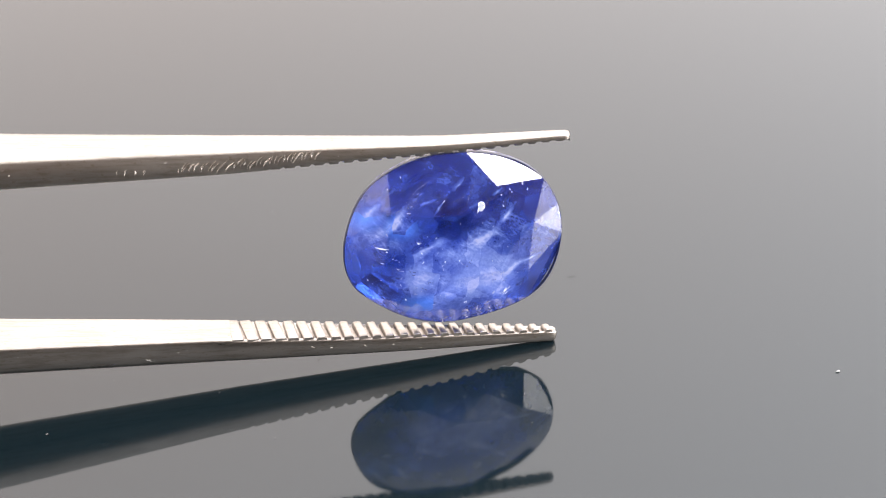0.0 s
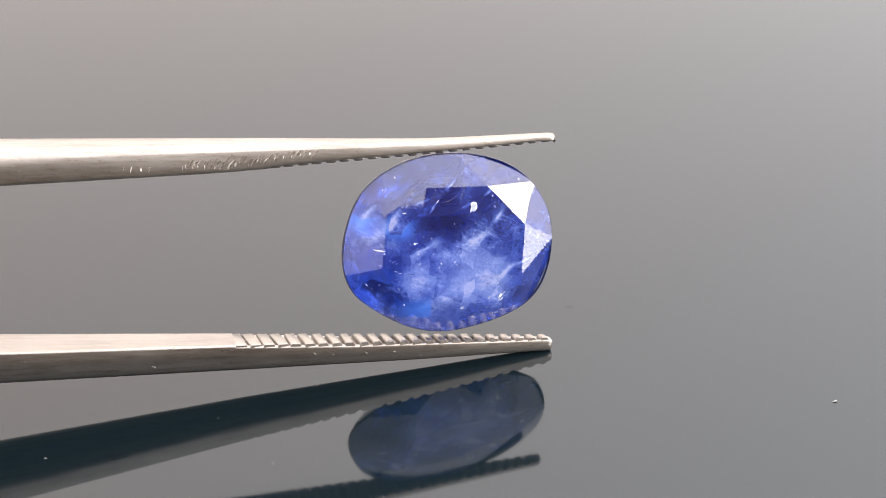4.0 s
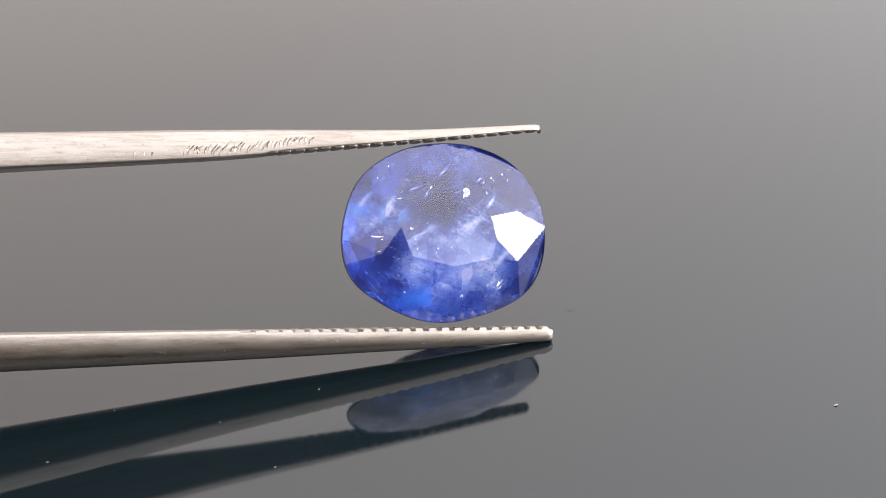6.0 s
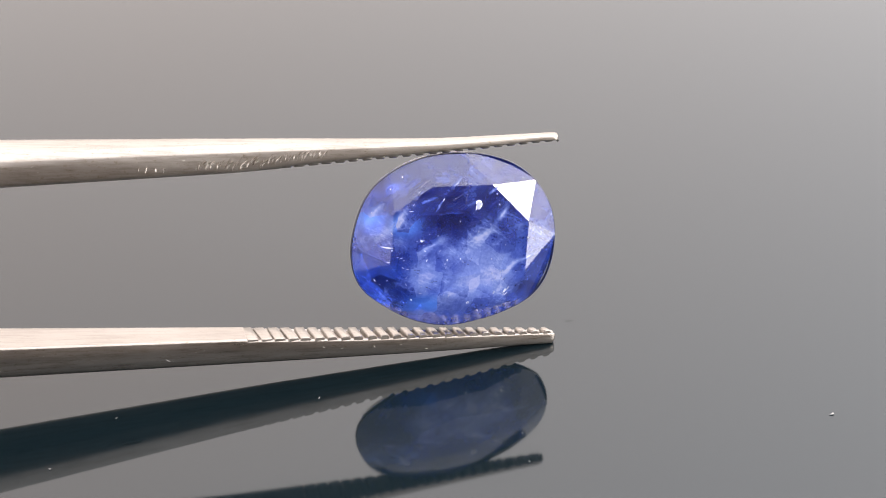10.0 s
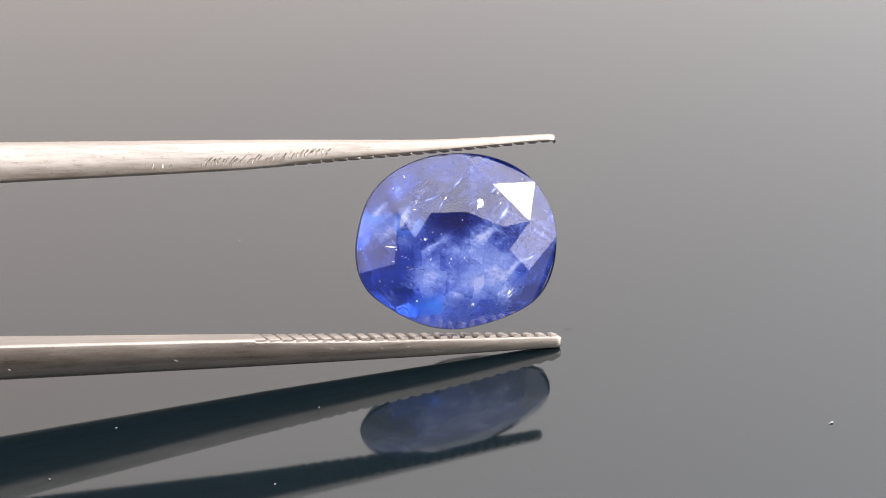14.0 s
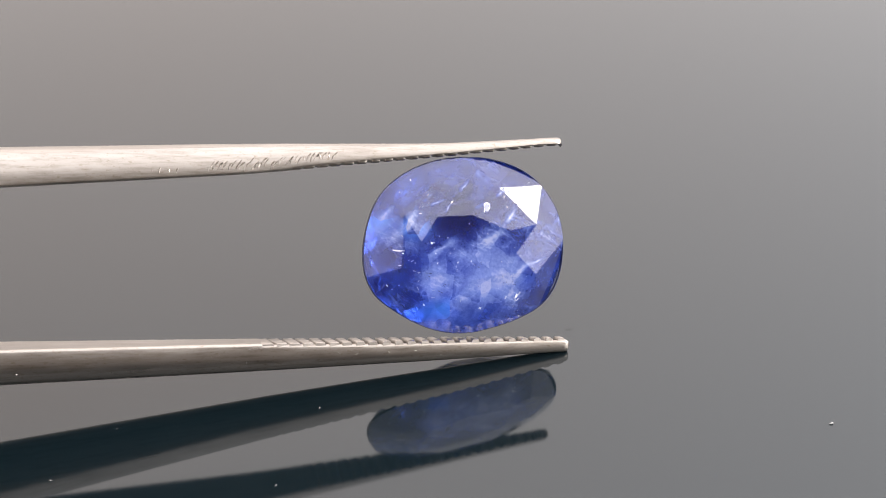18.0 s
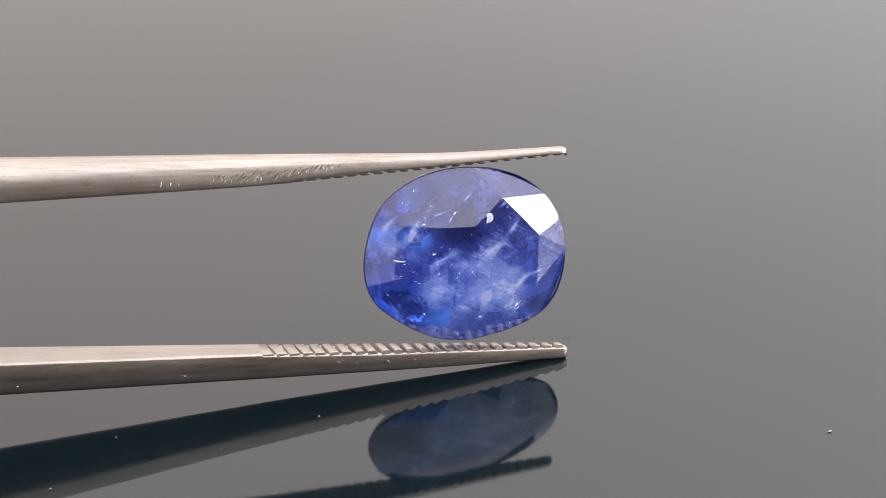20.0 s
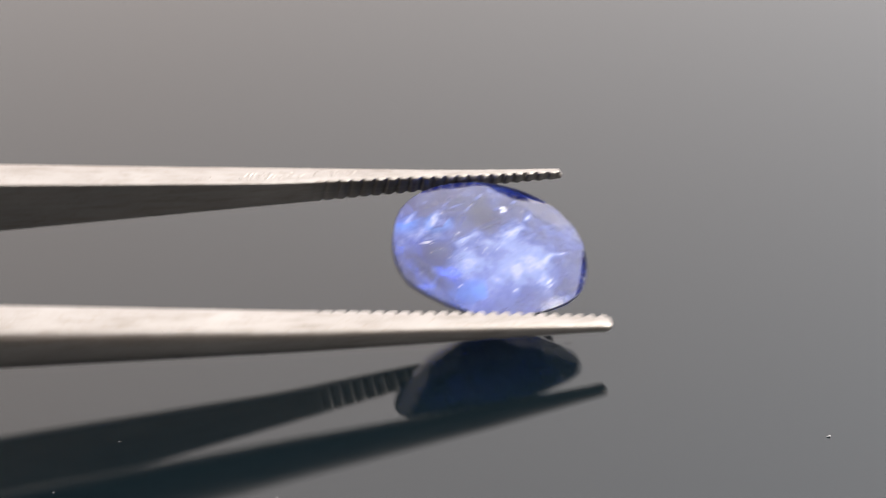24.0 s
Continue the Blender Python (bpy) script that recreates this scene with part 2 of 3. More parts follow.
def make_sapphire():
    """Clear blue stone in part, milky with fine silk in part, some inner reflections painted in; the polish is sharp
    throughout.
    """
    m, nt, ns, ln, b = material("sapphire")
    cloudy = ns.new("ShaderNodeBsdfPrincipled")
    zone = noise_of(nt, 620, 6, rough=0.6).outputs[0]
    grain = noise_of(nt, 4200, 5, rough=0.65).outputs[0]
    # silk in long wisps: the crests of drawn-out noise
    wisps = []
    for scale, stretch, degrees in ((900, (3.2, 1, 1), 40), (1300, (3.6, 1, 1), 24), (2000, (2.2, 1, 1), 62)):
        n = turned_noise(nt, scale, 4, stretch, degrees, 0.6, 0.7)
        crest = calc(nt, "ABSOLUTE", calc(nt, "SUBTRACT", n, 0.5))
        line = ramp(nt, crest, ((0.0, (1, 1, 1)), (0.015, (0.4, 0.4, 0.4)), (0.06, (0, 0, 0))))
        wisps.append(line.outputs[0])
    silk = calc(nt, "ADD", wisps[0], calc(nt, "MULTIPLY_ADD", wisps[1], 0.7, calc(nt, "MULTIPLY", wisps[2], 0.5)))
    silk = calc(nt, "MULTIPLY", silk, ramp(nt, noise_of(nt, 800, 3).outputs[0], ((0.45, (0.0, 0.0, 0.0)), (0.66, (1, 1, 1)))).outputs[0])
    # healed cracks like fingerprints: small dark ovals with pale rims
    cells = node(nt, "ShaderNodeTexVoronoi", Scale=2600)
    co = ns.new("ShaderNodeTexCoord")
    ln.new(co.outputs["Object"], cells.inputs["Vector"])
    print_mask = ramp(nt, noise_of(nt, 950, 4).outputs[0], ((0.50, (0, 0, 0)), (0.62, (1, 1, 1)))).outputs[0]
    ovals = calc(nt, "MULTIPLY", print_mask, ramp(nt, cells.outputs["Distance"], ((0.0, (0, 0, 0)), (0.2, (0, 0, 0)), (0.3, (1, 1, 1)), (0.5, (0.45, 0.45, 0.45)))).outputs[0])
    cloud = calc(nt, "MULTIPLY_ADD", zone, 0.5, 0.02)
    # milky and darker stone, with reflected haze and light return painted in as ovals
    for oval, weight in (((0.7, -1.3, 3.2, 2.3), 0.3), ((-1.6, -1.1, 0.9, 1.3), 0.34), ((1.6, -1.5, 1.5, 1.2), 0.18), ((1.9, 1.2, 1.7, 1.4), 0.08), ((-0.3, 1.1, 1.5, 0.9), -0.22), ((-2.8, -1.2, 0.5, 1.4), -0.08), ((-1.2, 2.4, 1.7, 1.0), -0.08), ((-2.2, 0.7, 1.5, 1.3), 0.2), ((-3.5, 1.1, 1.1, 1.6), 0.3), ((0.2, -1.5, 1.4, 1.0), 0.26), ((1.3, -0.6, 1.6, 1.3), 0.14), ((0.3, -0.1, 2.6, 1.2), 0.13)):
        cloud = calc(nt, "MULTIPLY_ADD", patch(nt, *oval), weight, cloud)
    # all that follows is bent a little by noise
    bend = node(nt, "ShaderNodeTexNoise", Scale=1500, Detail=4)
    ln.new(co.outputs["Object"], bend.inputs["Vector"])
    shift = ns.new("ShaderNodeVectorMath")
    shift.operation = "MULTIPLY_ADD"
    ln.new(bend.outputs["Color"], shift.inputs[0])
    shift.inputs[1].default_value = (0.00024,) * 3
    ln.new(co.outputs["Object"], shift.inputs[2])
    centred = ns.new("ShaderNodeVectorMath")
    centred.operation = "SUBTRACT"
    ln.new(shift.outputs[0], centred.inputs[0])
    centred.inputs[1].default_value = (0.00012,) * 3
    bent = centred.outputs[0]
    lines = 0.0
    for feather in FEATHERS:
        lines = calc(nt, "ADD", vein(nt, bent, *feather), lines)
    broken = ramp(nt, turned_noise(nt, 2200, 5, (2.0, 1, 1), 38, 0.7), ((0.36, (0.45, 0.45, 0.45)), (0.62, (1, 1, 1)))).outputs[0]
    cloud = calc(nt, "MULTIPLY_ADD", calc(nt, "MULTIPLY", lines, broken), 0.72, cloud)
    # small cells of differing tone: inner reflections and glints painted into the stone
    for scale, stretch, degrees, weight in ((560, (1.5, 1, 1), 35, 0.15), (1500, (1.4, 1, 1), -50, 0.2)):
        mp = ns.new("ShaderNodeMapping")
        mp.vector_type = "TEXTURE"
        mp.inputs["Rotation"].default_value = (0, radians(degrees), 0)
        mp.inputs["Scale"].default_value = stretch
        ln.new(bent, mp.inputs[0])
        inner = node(nt, "ShaderNodeTexVoronoi", Scale=scale)
        ln.new(mp.outputs[0], inner.inputs["Vector"])
        tone = ns.new("ShaderNodeSeparateColor")
        ln.new(inner.outputs["Color"], tone.inputs[0])
        cloud = calc(nt, "MULTIPLY_ADD", calc(nt, "SUBTRACT", tone.outputs[0], 0.5), weight, cloud)
    # paler east of a straight line: a reflected pavilion edge painted as tone
    axes = ns.new("ShaderNodeSeparateXYZ")
    ln.new(co.outputs["Object"], axes.inputs[0])
    east = ramp(nt, calc(nt, "MULTIPLY_ADD", axes.outputs[0], 100.0, 0.5), ((0.288, (0, 0, 0)), (0.296, (1, 1, 1)))).outputs[0]
    south = ramp(nt, calc(nt, "MULTIPLY_ADD", axes.outputs[2], 100.0, 0.5), ((0.47, (1, 1, 1)), (0.54, (0, 0, 0)))).outputs[0]
    cloud = calc(nt, "MULTIPLY_ADD", calc(nt, "MULTIPLY", east, south), 0.1, cloud)
    cloud = calc(nt, "MULTIPLY_ADD", silk, 0.24, cloud)
    cloud = calc(nt, "MULTIPLY_ADD", ovals, 0.16, cloud)
    fine = noise_of(nt, 9500, 4, rough=0.6).outputs[0]
    cloud = calc(nt, "MULTIPLY_ADD", grain, 0.26, calc(nt, "SUBTRACT", cloud, 0.13))
    cloud = calc(nt, "MULTIPLY_ADD", fine, 0.24, calc(nt, "SUBTRACT", cloud, 0.12))
    deep = ramp(nt, cloud, ((0.0, (0.003, 0.006, 0.085)), (0.28, (0.014, 0.025, 0.2)), (0.54, (0.05, 0.09, 0.40)), (0.83, (0.2, 0.28, 0.64)), (1.0, (0.43, 0.48, 0.76))))
    # the violet last stop of clear paints pinkish pavilion reflections into its colour
    clear = ramp(nt, zone, ((0.3, (0.008, 0.034, 0.40)), (0.6, (0.036, 0.095, 0.57)), (0.75, (0.11, 0.115, 0.56))))
    # bright blue light return in the west, painted into the base colour
    blue_return = calc(nt, "MAXIMUM", patch(nt, -2.25, 1.1, 1.0, 0.75), calc(nt, "MAXIMUM", patch(nt, -3.5, 1.5, 1.0, 0.9), patch(nt, -1.4, -2.4, 1.6, 0.7)))
    blue_return = calc(nt, "MULTIPLY", blue_return, ramp(nt, tone.outputs[1], ((0.44, (0, 0, 0)), (0.56, (1, 1, 1)))).outputs[0])
    deep_with_return = ns.new("ShaderNodeMix")
    deep_with_return.data_type = "RGBA"
    ln.new(blue_return, deep_with_return.inputs[0])
    ln.new(deep.outputs[0], deep_with_return.inputs[6])
    deep_with_return.inputs[7].default_value = (0.07, 0.24, 0.94, 1)
    for p, colour, rough, through_it in ((b, clear.outputs[0], 0.0, 1.0), (cloudy, deep_with_return.outputs[2], 0.3, 0.3)):
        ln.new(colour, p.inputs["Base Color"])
        p.inputs["Transmission Weight"].default_value = through_it
        p.inputs["Roughness"].default_value = rough
    b.inputs["IOR"].default_value = 1.77
    cloudy.inputs["IOR"].default_value = 1.25
    cloudy.inputs["Specular IOR Level"].default_value = 0.0
    cloudy.inputs["Coat Weight"].default_value = 1.0
    cloudy.inputs["Coat Roughness"].default_value = 0.0
    cloudy.inputs["Coat IOR"].default_value = 1.77
    mix = ns.new("ShaderNodeMixShader")
    ln.new(ramp(nt, cloud, ((0.05, (0.28, 0.28, 0.28)), (0.85, (0.7, 0.7, 0.7)))).outputs[0], mix.inputs[0])
    ln.new(b.outputs[0], mix.inputs[1])
    ln.new(cloudy.outputs[0], mix.inputs[2])
    ln.new(mix.outputs[0], ns["Material Output"].inputs[0])
    return m


def make_black_glass():
    m, nt, ns, ln, b = material("black_glass")
    n = noise_of(nt, 14, 4)
    ln.new(ramp(nt, n.outputs[0], ((0.3, (0.0025, 0.006, 0.008)), (0.7, (0.004, 0.008, 0.0105)))).outputs[0], b.inputs["Base Color"])
    b.inputs["Roughness"].default_value = 0.05
    b.inputs["IOR"].default_value = 1.52
    return m


STEEL, SAPPHIRE, BLACK_GLASS = make_steel(), make_sapphire(), make_black_glass()
WHITE_WALL = paint("wall_paint", (0.84, 0.82, 0.80))
DARK_PANEL = paint("dark_panel", (0.07, 0.05, 0.036), 0.7, 0.2)
FLOOR_PAINT = paint("floor_finish", (0.16, 0.13, 0.11), 0.5, 0.15)


def plain(name, colour, rough=0.5, alpha=1.0):
    m, nt, ns, ln, b = material(name)
    n = noise_of(nt, 4000, 2)
    lo, hi = [tuple(c * k for c in colour) for k in (0.85, 1.1)]
    ln.new(ramp(nt, n.outputs[0], ((0.3, lo), (0.7, hi))).outputs[0], b.inputs["Base Color"])
    b.inputs["Roughness"].default_value = rough
    b.inputs["Alpha"].default_value = alpha
    return m


def make_silk():
    """Pale clouds inside the stone: patches of fine silk, clear between them."""
    m, nt, ns, ln, b = material("silk_cloud")
    n = noise_of(nt, 900, 6, rough=0.68)
    fac = ramp(nt, n.outputs[0], ((0.38, (0, 0, 0)), (0.85, (0.24, 0.24, 0.24))))
    ln.new(fac.outputs[0], b.inputs["Alpha"])
    b.inputs["Base Color"].default_value = (0.50, 0.56, 0.86, 1)
    b.inputs["Roughness"].default_value = 1.0
    b.inputs["Specular IOR Level"].default_value = 0.0
    return m


def make_veil():
    """Soft streaks of silk, uneven along their length."""
    m, nt, ns, ln, b = material("silk_veil")
    n = noise_of(nt, 2600, 5, (0.5, 1, 1), 0.7)
    ln.new(ramp(nt, n.outputs[0], ((0.36, (0, 0, 0)), (0.7, (0.08, 0.08, 0.08)))).outputs[0], b.inputs["Alpha"])
    b.inputs["Base Color"].default_value = (0.46, 0.47, 0.68, 1)
    b.inputs["Roughness"].default_value = 0.9
    b.inputs["Specular IOR Level"].default_value = 0.0
    return m


SILK, VEIL = make_silk(), make_veil()
FIBRE = plain("pale_fibre", (0.42, 0.45, 0.74), 0.8, 0.2)
CRYSTAL = plain("white_crystal", (0.72, 0.75, 0.84), 0.25, 0.85)
PALE_CRYSTAL = plain("pale_crystal", (0.55, 0.6, 0.82), 0.4, 0.5)
DARK_CRYSTAL = plain("dark_crystal", (0.01, 0.015, 0.07), 0.3)
# dark refraction line at the stone's rim, painted as the girdle's colour
DARK_EDGE_LINE = plain("dark_edge_line", (0.018, 0.022, 0.06), 0.38)
NICK = plain("bright_nick", (0.42, 0.39, 0.36), 0.35)
SMUDGE = plain("faint_smudge", (0.02, 0.02, 0.022), 0.9, 0.13)
DUST = plain("pale_dust", (0.3, 0.3, 0.3), 0.9)
FAINT_DUST = plain("faint_dust", (0.3, 0.3, 0.3), 0.9, 0.4)


# ---- mesh helpers; small things are drawn in millimetres ----
def mesh_of(name, bm, mat, unit=1.0, smooth=0):
    if unit != 1.0:
        bmesh.ops.scale(bm, vec=(unit,) * 3, verts=bm.verts)
    bmesh.ops.recalc_face_normals(bm, faces=bm.faces)
    me = bpy.data.meshes.new(name)
    bm.to_mesh(me)
    bm.free()
    me.materials.append(mat)
    for p in me.polygons:
        p.use_smooth = smooth > 0
    if smooth:
        me.set_sharp_from_angle(angle=radians(smooth))
    return me


def part(name, bm, mat, parent, label="", unit=1.0, smooth=0):
    ob = new(name, mesh_of(name, bm, mat, unit, smooth))
    ob.parent = parent
    return tagged(ob, label)


def box(x0, x1, y0, y1, z0, z1, bevel=0.0):
    bm = bmesh.new()
    bmesh.ops.create_cube(bm, size=1)
    for v in bm.verts:
        v.co = ((x0 + x1) / 2 + v.co.x * (x1 - x0), (y0 + y1) / 2 + v.co.y * (y1 - y0), (z0 + z1) / 2 + v.co.z * (z1 - z0))
    if bevel:
        bmesh.ops.bevel(bm, geom=bm.edges[:], offset=bevel, segments=2, profile=0.5, affect="EDGES")
    return bm


def structure(name, bm, mat, label, category):
    ob = new(name, mesh_of(name, bm, mat))
    return tagged(ob, label, category, kind="structure")


def mixed(a, b, f):
    return a + (b - a) * f


def along(x, stops):
    """The value at x of a smooth run through (x, value) stops, in rising x."""
    if x <= stops[0][0]:
        return stops[0][1]
    for (x0, v0), (x1, v1) in zip(stops, stops[1:]):
        if x <= x1:
            f = (x - x0) / (x1 - x0)
            return mixed(v0, v1, f)
    return stops[-1][1]


# ---- the unseen terrace added round the table ----
LOW = -0.75
structure("ground", box(-40, 40, -40, 40, LOW - 0.2, LOW), FLOOR_PAINT, "plain grey-brown terrace floor under the table", "floor")
structure("wall_north", box(-3.0, 3.0, 2.2, 2.35, LOW, 0.05), WHITE_WALL, "low off-white parapet wall", "wall")
structure("wall_west", box(-3.15, -3.0, -1.6, 2.35, LOW, 0.05), WHITE_WALL, "low off-white parapet wall", "wall")
# two unseen walls, added and sized only to shape the facets' reflections
structure("added_dark_wall", box(-0.2, 2.15, -1.6, -1.45, LOW, 0.86), DARK_PANEL, "unseen dark wall, added as the dark that the gem's facets reflect", "wall")
structure("added_pale_wall", box(-3.15, -0.2, -1.6, -1.45, LOW, 0.86), WHITE_WALL, "unseen off-white wall, added as the pale tone that the west facets reflect", "wall")


# ---- the table with its black glass top ----
def glass_table():
    root = tagged(new("glass_table"), "dark table with a glossy black glass top", "table")
    part("glass_top", box(-0.5, 0.5, -0.35, 0.45, -0.008, 0, 0.0015), BLACK_GLASS, root, "glossy black glass top with fine dust")
    for x in (-0.44, 0.44):
        for y in (-0.29, 0.39):
            part("leg", box(x - 0.02, x + 0.02, y - 0.02, y + 0.02, LOW, -0.008, 0.003), DARK_PANEL, root)


glass_table()


# ---- the tweezers: origin at the end of the lower tip, x to the tips, z across the gap, millimetres ----
LOW_WIDE = ((-130, 9.0), (-60, 6.4), (-26, 2.84), (-13, 1.66), (-5, 0.99), (0, 0.48))
UP_WIDE = ((-130, 9.0), (-60, 6.6), (-26, 3.16), (-13, 1.44), (-5, 0.84), (0, 0.46))
LOW_IN = ((-130, 3.2), (-90, 0.5), (-26, 0.68), (-13, 0.47), (-5, 0.35), (0, 0.23))
LOW_THICK = ((-130, 1.8), (-60, 1.8), (-26, 1.58), (-13, 1.19), (-5, 0.88), (0, 0.6))
UP_IN = ((-130, 4.0), (-90, 6.6), (-26, 6.57), (-13, 7.11), (-5, 7.7), (0, 8.14))
UP_THICK = ((-130, 1.8), (-60, 1.8), (-26, 1.63), (-13, 1.18), (-8, 0.78), (-5, 0.54), (0, 0.32))
MIDDLE = ((-130, -4.4), (-26, -0.62), (-13, -0.2), (-5, -0.07), (0, 0.09))
MIDDLE_UP = ((-130, -4.0), (-26, -0.4), (-13, -0.27), (-5, -0.06), (0, 0.14))
# the serrated stretch of each inner face is cut down to the bottom of its grooves
LOW_CUT = ((-12.75, 0.0), (-12.7, 0.08), (-10, 0.15), (-8, 0.21), (0, 0.2))
UP_CUT = ((-11.1, 0.0), (-11.0, 0.06), (-8, 0.1), (-1, 0.1), (0, 0.06))


def smooth_along(x, stops, reach=2.0):
    return sum(along(x + d * reach / 3, stops) for d in (-2, -1, 0, 1, 2)) / 5


def arm_mesh(inner, thick, wide, cut, way, middle, reach, ground=False):
    """way 1: the body lies above its inner face; -1: below it; ground: with a flat ground front."""
    xs = [-130, -110, -90, -75, -60, -50, -42, -36] + [-32 + 0.5 * i for i in range(38)] + [-12.78, -12.7] + [-12.5 + 0.25 * i for i in range(50)] + [-0.1, -0.04, 0.0]
    bm = bmesh.new()
    rings = []
    for x in xs:
        w, th, zi = smooth_along(x, wide) / 2, smooth_along(x, thick), smooth_along(x, inner, 1.0)
        deep = along(x, cut)
        if x > -0.2:
            shrink = 0.95 if x < -0.08 else 0.84 if x < -0.02 else 0.62
            zi, w, th, deep = zi + way * th * (1 - shrink) / 2, w * shrink, th * shrink, deep * shrink
        r = 0.1 * min(1.0, th)
        rim, step = (0.95 if ground else 0.62) * deep, min(0.1, 0.25 * w)  # a worn rim stands along both edges of the cut
        outline = [(-w + r + step, deep), (w - r - step, deep), (w - r, rim), (w - 0.3 * r, rim + 0.3 * r), (w, rim + r)]
        n, crown = 14, th - r - rim
        for i in range(1, n):
            a = math.pi * i / n
            c, s = math.cos(a), math.sin(a)
            if ground and i > n // 2:
                f = (i - n // 2) / (n - 1 - n // 2)  # a low crown, then a flat front with a worn corner above it
                outline.append((w * along(f, ((0, 0), (0.5, -0.74), (0.66, -0.93), (0.83, -0.985), (1, -1))), max(rim + 1.2 * r, th * along(f, ((0, 1), (0.5, 0.9), (0.66, 0.77), (0.83, 0.66), (1, 0.3))))))
            else:
                outline.append((w * math.copysign(abs(c) ** 0.6, c), rim + r + crown * s ** 0.82))
        outline += [(-w, rim + 1.1 * r), (-w + 0.08 * r, rim + 0.6 * r), (-w + 0.35 * r, rim + 0.22 * r), (-w + r, rim)]
        mid = along(x, middle)
        rings.append([bm.verts.new((x + reach, mid + y, zi + way * z)) for y, z in outline])
    for a, b in zip(rings, rings[1:]):
        for i in range(len(a)):
            bm.faces.new((a[i], a[i - 1], b[i - 1], b[i]))
    bm.faces.new(rings[0])
    bm.faces.new(rings[-1])
    return bm


def tooth_mesh(wide, long, high, rnd, worn=1.0):
    """A worn rounded ridge across an arm's inner face, from z = -high up to 0; steeper behind than in front."""
    bm = bmesh.new()
    rows = []
    k = wide / 2
    shift = rnd.uniform(-0.04, 0.04)
    for y, drop, pull in ((-k, 0.03, 0.95), (-k + 0.03, 0.012, 0.98), (-k + 0.1, 0.004, 1.0), (0, rnd.uniform(-0.004, 0.008), 1.0), (k - 0.1, 0.004, 1.0), (k - 0.03, 0.022, 0.93), (k, 0.06, 0.82)):
        drop += rnd.uniform(0, 0.008)
        outline = ((-0.5, -high - 0.04), (-0.5 + 0.04 * worn, -high * 0.6), (-0.5 + 0.12 * worn, -high * 0.16), (-0.5 + 0.24 * worn, -0.003), (0.5 - 0.38 * worn + shift, 0), (0.5 - 0.24 * worn, -high * 0.13), (0.5 - 0.1 * worn, -high * 0.5), (0.5, -high - 0.04))
        rows.append([bm.verts.new((x * long * pull, y, z - drop)) for x, z in outline])
    for a, b in zip(rows, rows[1:]):
        for i in range(len(a)):
            bm.faces.new((a[i], a[i - 1], b[i - 1], b[i]))
    bm.faces.new(rows[0])
    bm.faces.new(rows[-1])
    return bm


def tweezers():
    root = tagged(new("tweezers"), "worn steel gem tweezers with serrated tips, gripping a blue gem", "tweezers")
    low = part("lower_arm", arm_mesh(LOW_IN, LOW_THICK, LOW_WIDE, LOW_CUT, -1, MIDDLE, 0.17), STEEL, root, "scratched steel arm", MM, 32)
    up = part("upper_arm", arm_mesh(UP_IN, UP_THICK, UP_WIDE, UP_CUT, 1, MIDDLE_UP, -0.17, True), STEEL, root, "scratched steel arm with ground edge", MM, 32)
    part("joint", box(-133, -118, -8.6, 0.4, 3.0, 4.2, 0.3), STEEL, root, "", MM)
    rnd = random.Random(31)
    for arm, inner, wides, cut, turn, count, middle, reach in ((low, LOW_IN, LOW_WIDE, LOW_CUT, 0, 24, MIDDLE, 0.17), (up, UP_IN, UP_WIDE, UP_CUT, 180, 21, MIDDLE_UP, -0.17)):
        for i in range(count):
            x = -0.36 - 0.532 * i + rnd.uniform(-0.015, 0.015)
            gap = along(-x, ((0, 0.14), (6, 0.14), (9, 0.1), (11, 0.055), (13, 0.04)))
            wide = smooth_along(x, wides) - 0.03
            high = along(x, cut)
            ob = part("tooth", tooth_mesh(wide, 0.532 - gap, high, rnd, along(-x, ((0, 0.9), (2, 0.72), (10, 0.6), (12, 0.4)))), STEEL, arm, "", MM, 50)
            slope = math.degrees(math.atan2(along(x + 0.4, inner) - along(x - 0.4, inner), 0.8))
            ob.matrix_basis = pose((x + reach) * MM, along(x, middle) * MM, smooth_along(x, inner, 1.0) * MM, turn, -slope, (7 if turn == 0 else 3) + rnd.uniform(-2.5, 2.5))
    marks(low, up)
    hairs(low)
    ob = part("tip_burr", shard(random.Random(2), 0.07, 0.2, 0.13), STEEL, up, "small bright burr at the tip", MM)
    ob.matrix_basis = pose(-0.2 * MM, along(0, MIDDLE_UP) * MM, (along(0, UP_IN) + 0.06) * MM, 0, -20, 0)
    return root


def ridge(rnd, long, wide, high):
    """A thin raised scratch with ragged edges, long in z, its back in the plane y = 0."""
    bm = bmesh.new()
    n, rows = 7, []
    for i in range(n):
        f = i / (n - 1)
        k = wide * (0.25 + 0.75 * math.sin(math.pi * min(1.0, 0.15 + f * 0.85))) * rnd.uniform(0.6, 1.1)
        x = 0.03 * math.sin(3 * f + long * 9)
        rows.append([bm.verts.new((x + dx * k, dy, (f - 0.5) * long)) for dx, dy in ((-1, 0.02), (-0.3, -high * rnd.uniform(0.6, 1.1)), (0.9, 0.02))])
    for a, b in zip(rows, rows[1:]):
        for i in range(3):
            bm.faces.new((a[i], a[i - 1], b[i - 1], b[i]))
    bm.faces.new(rows[0])
    bm.faces.new(rows[-1])
    return bm


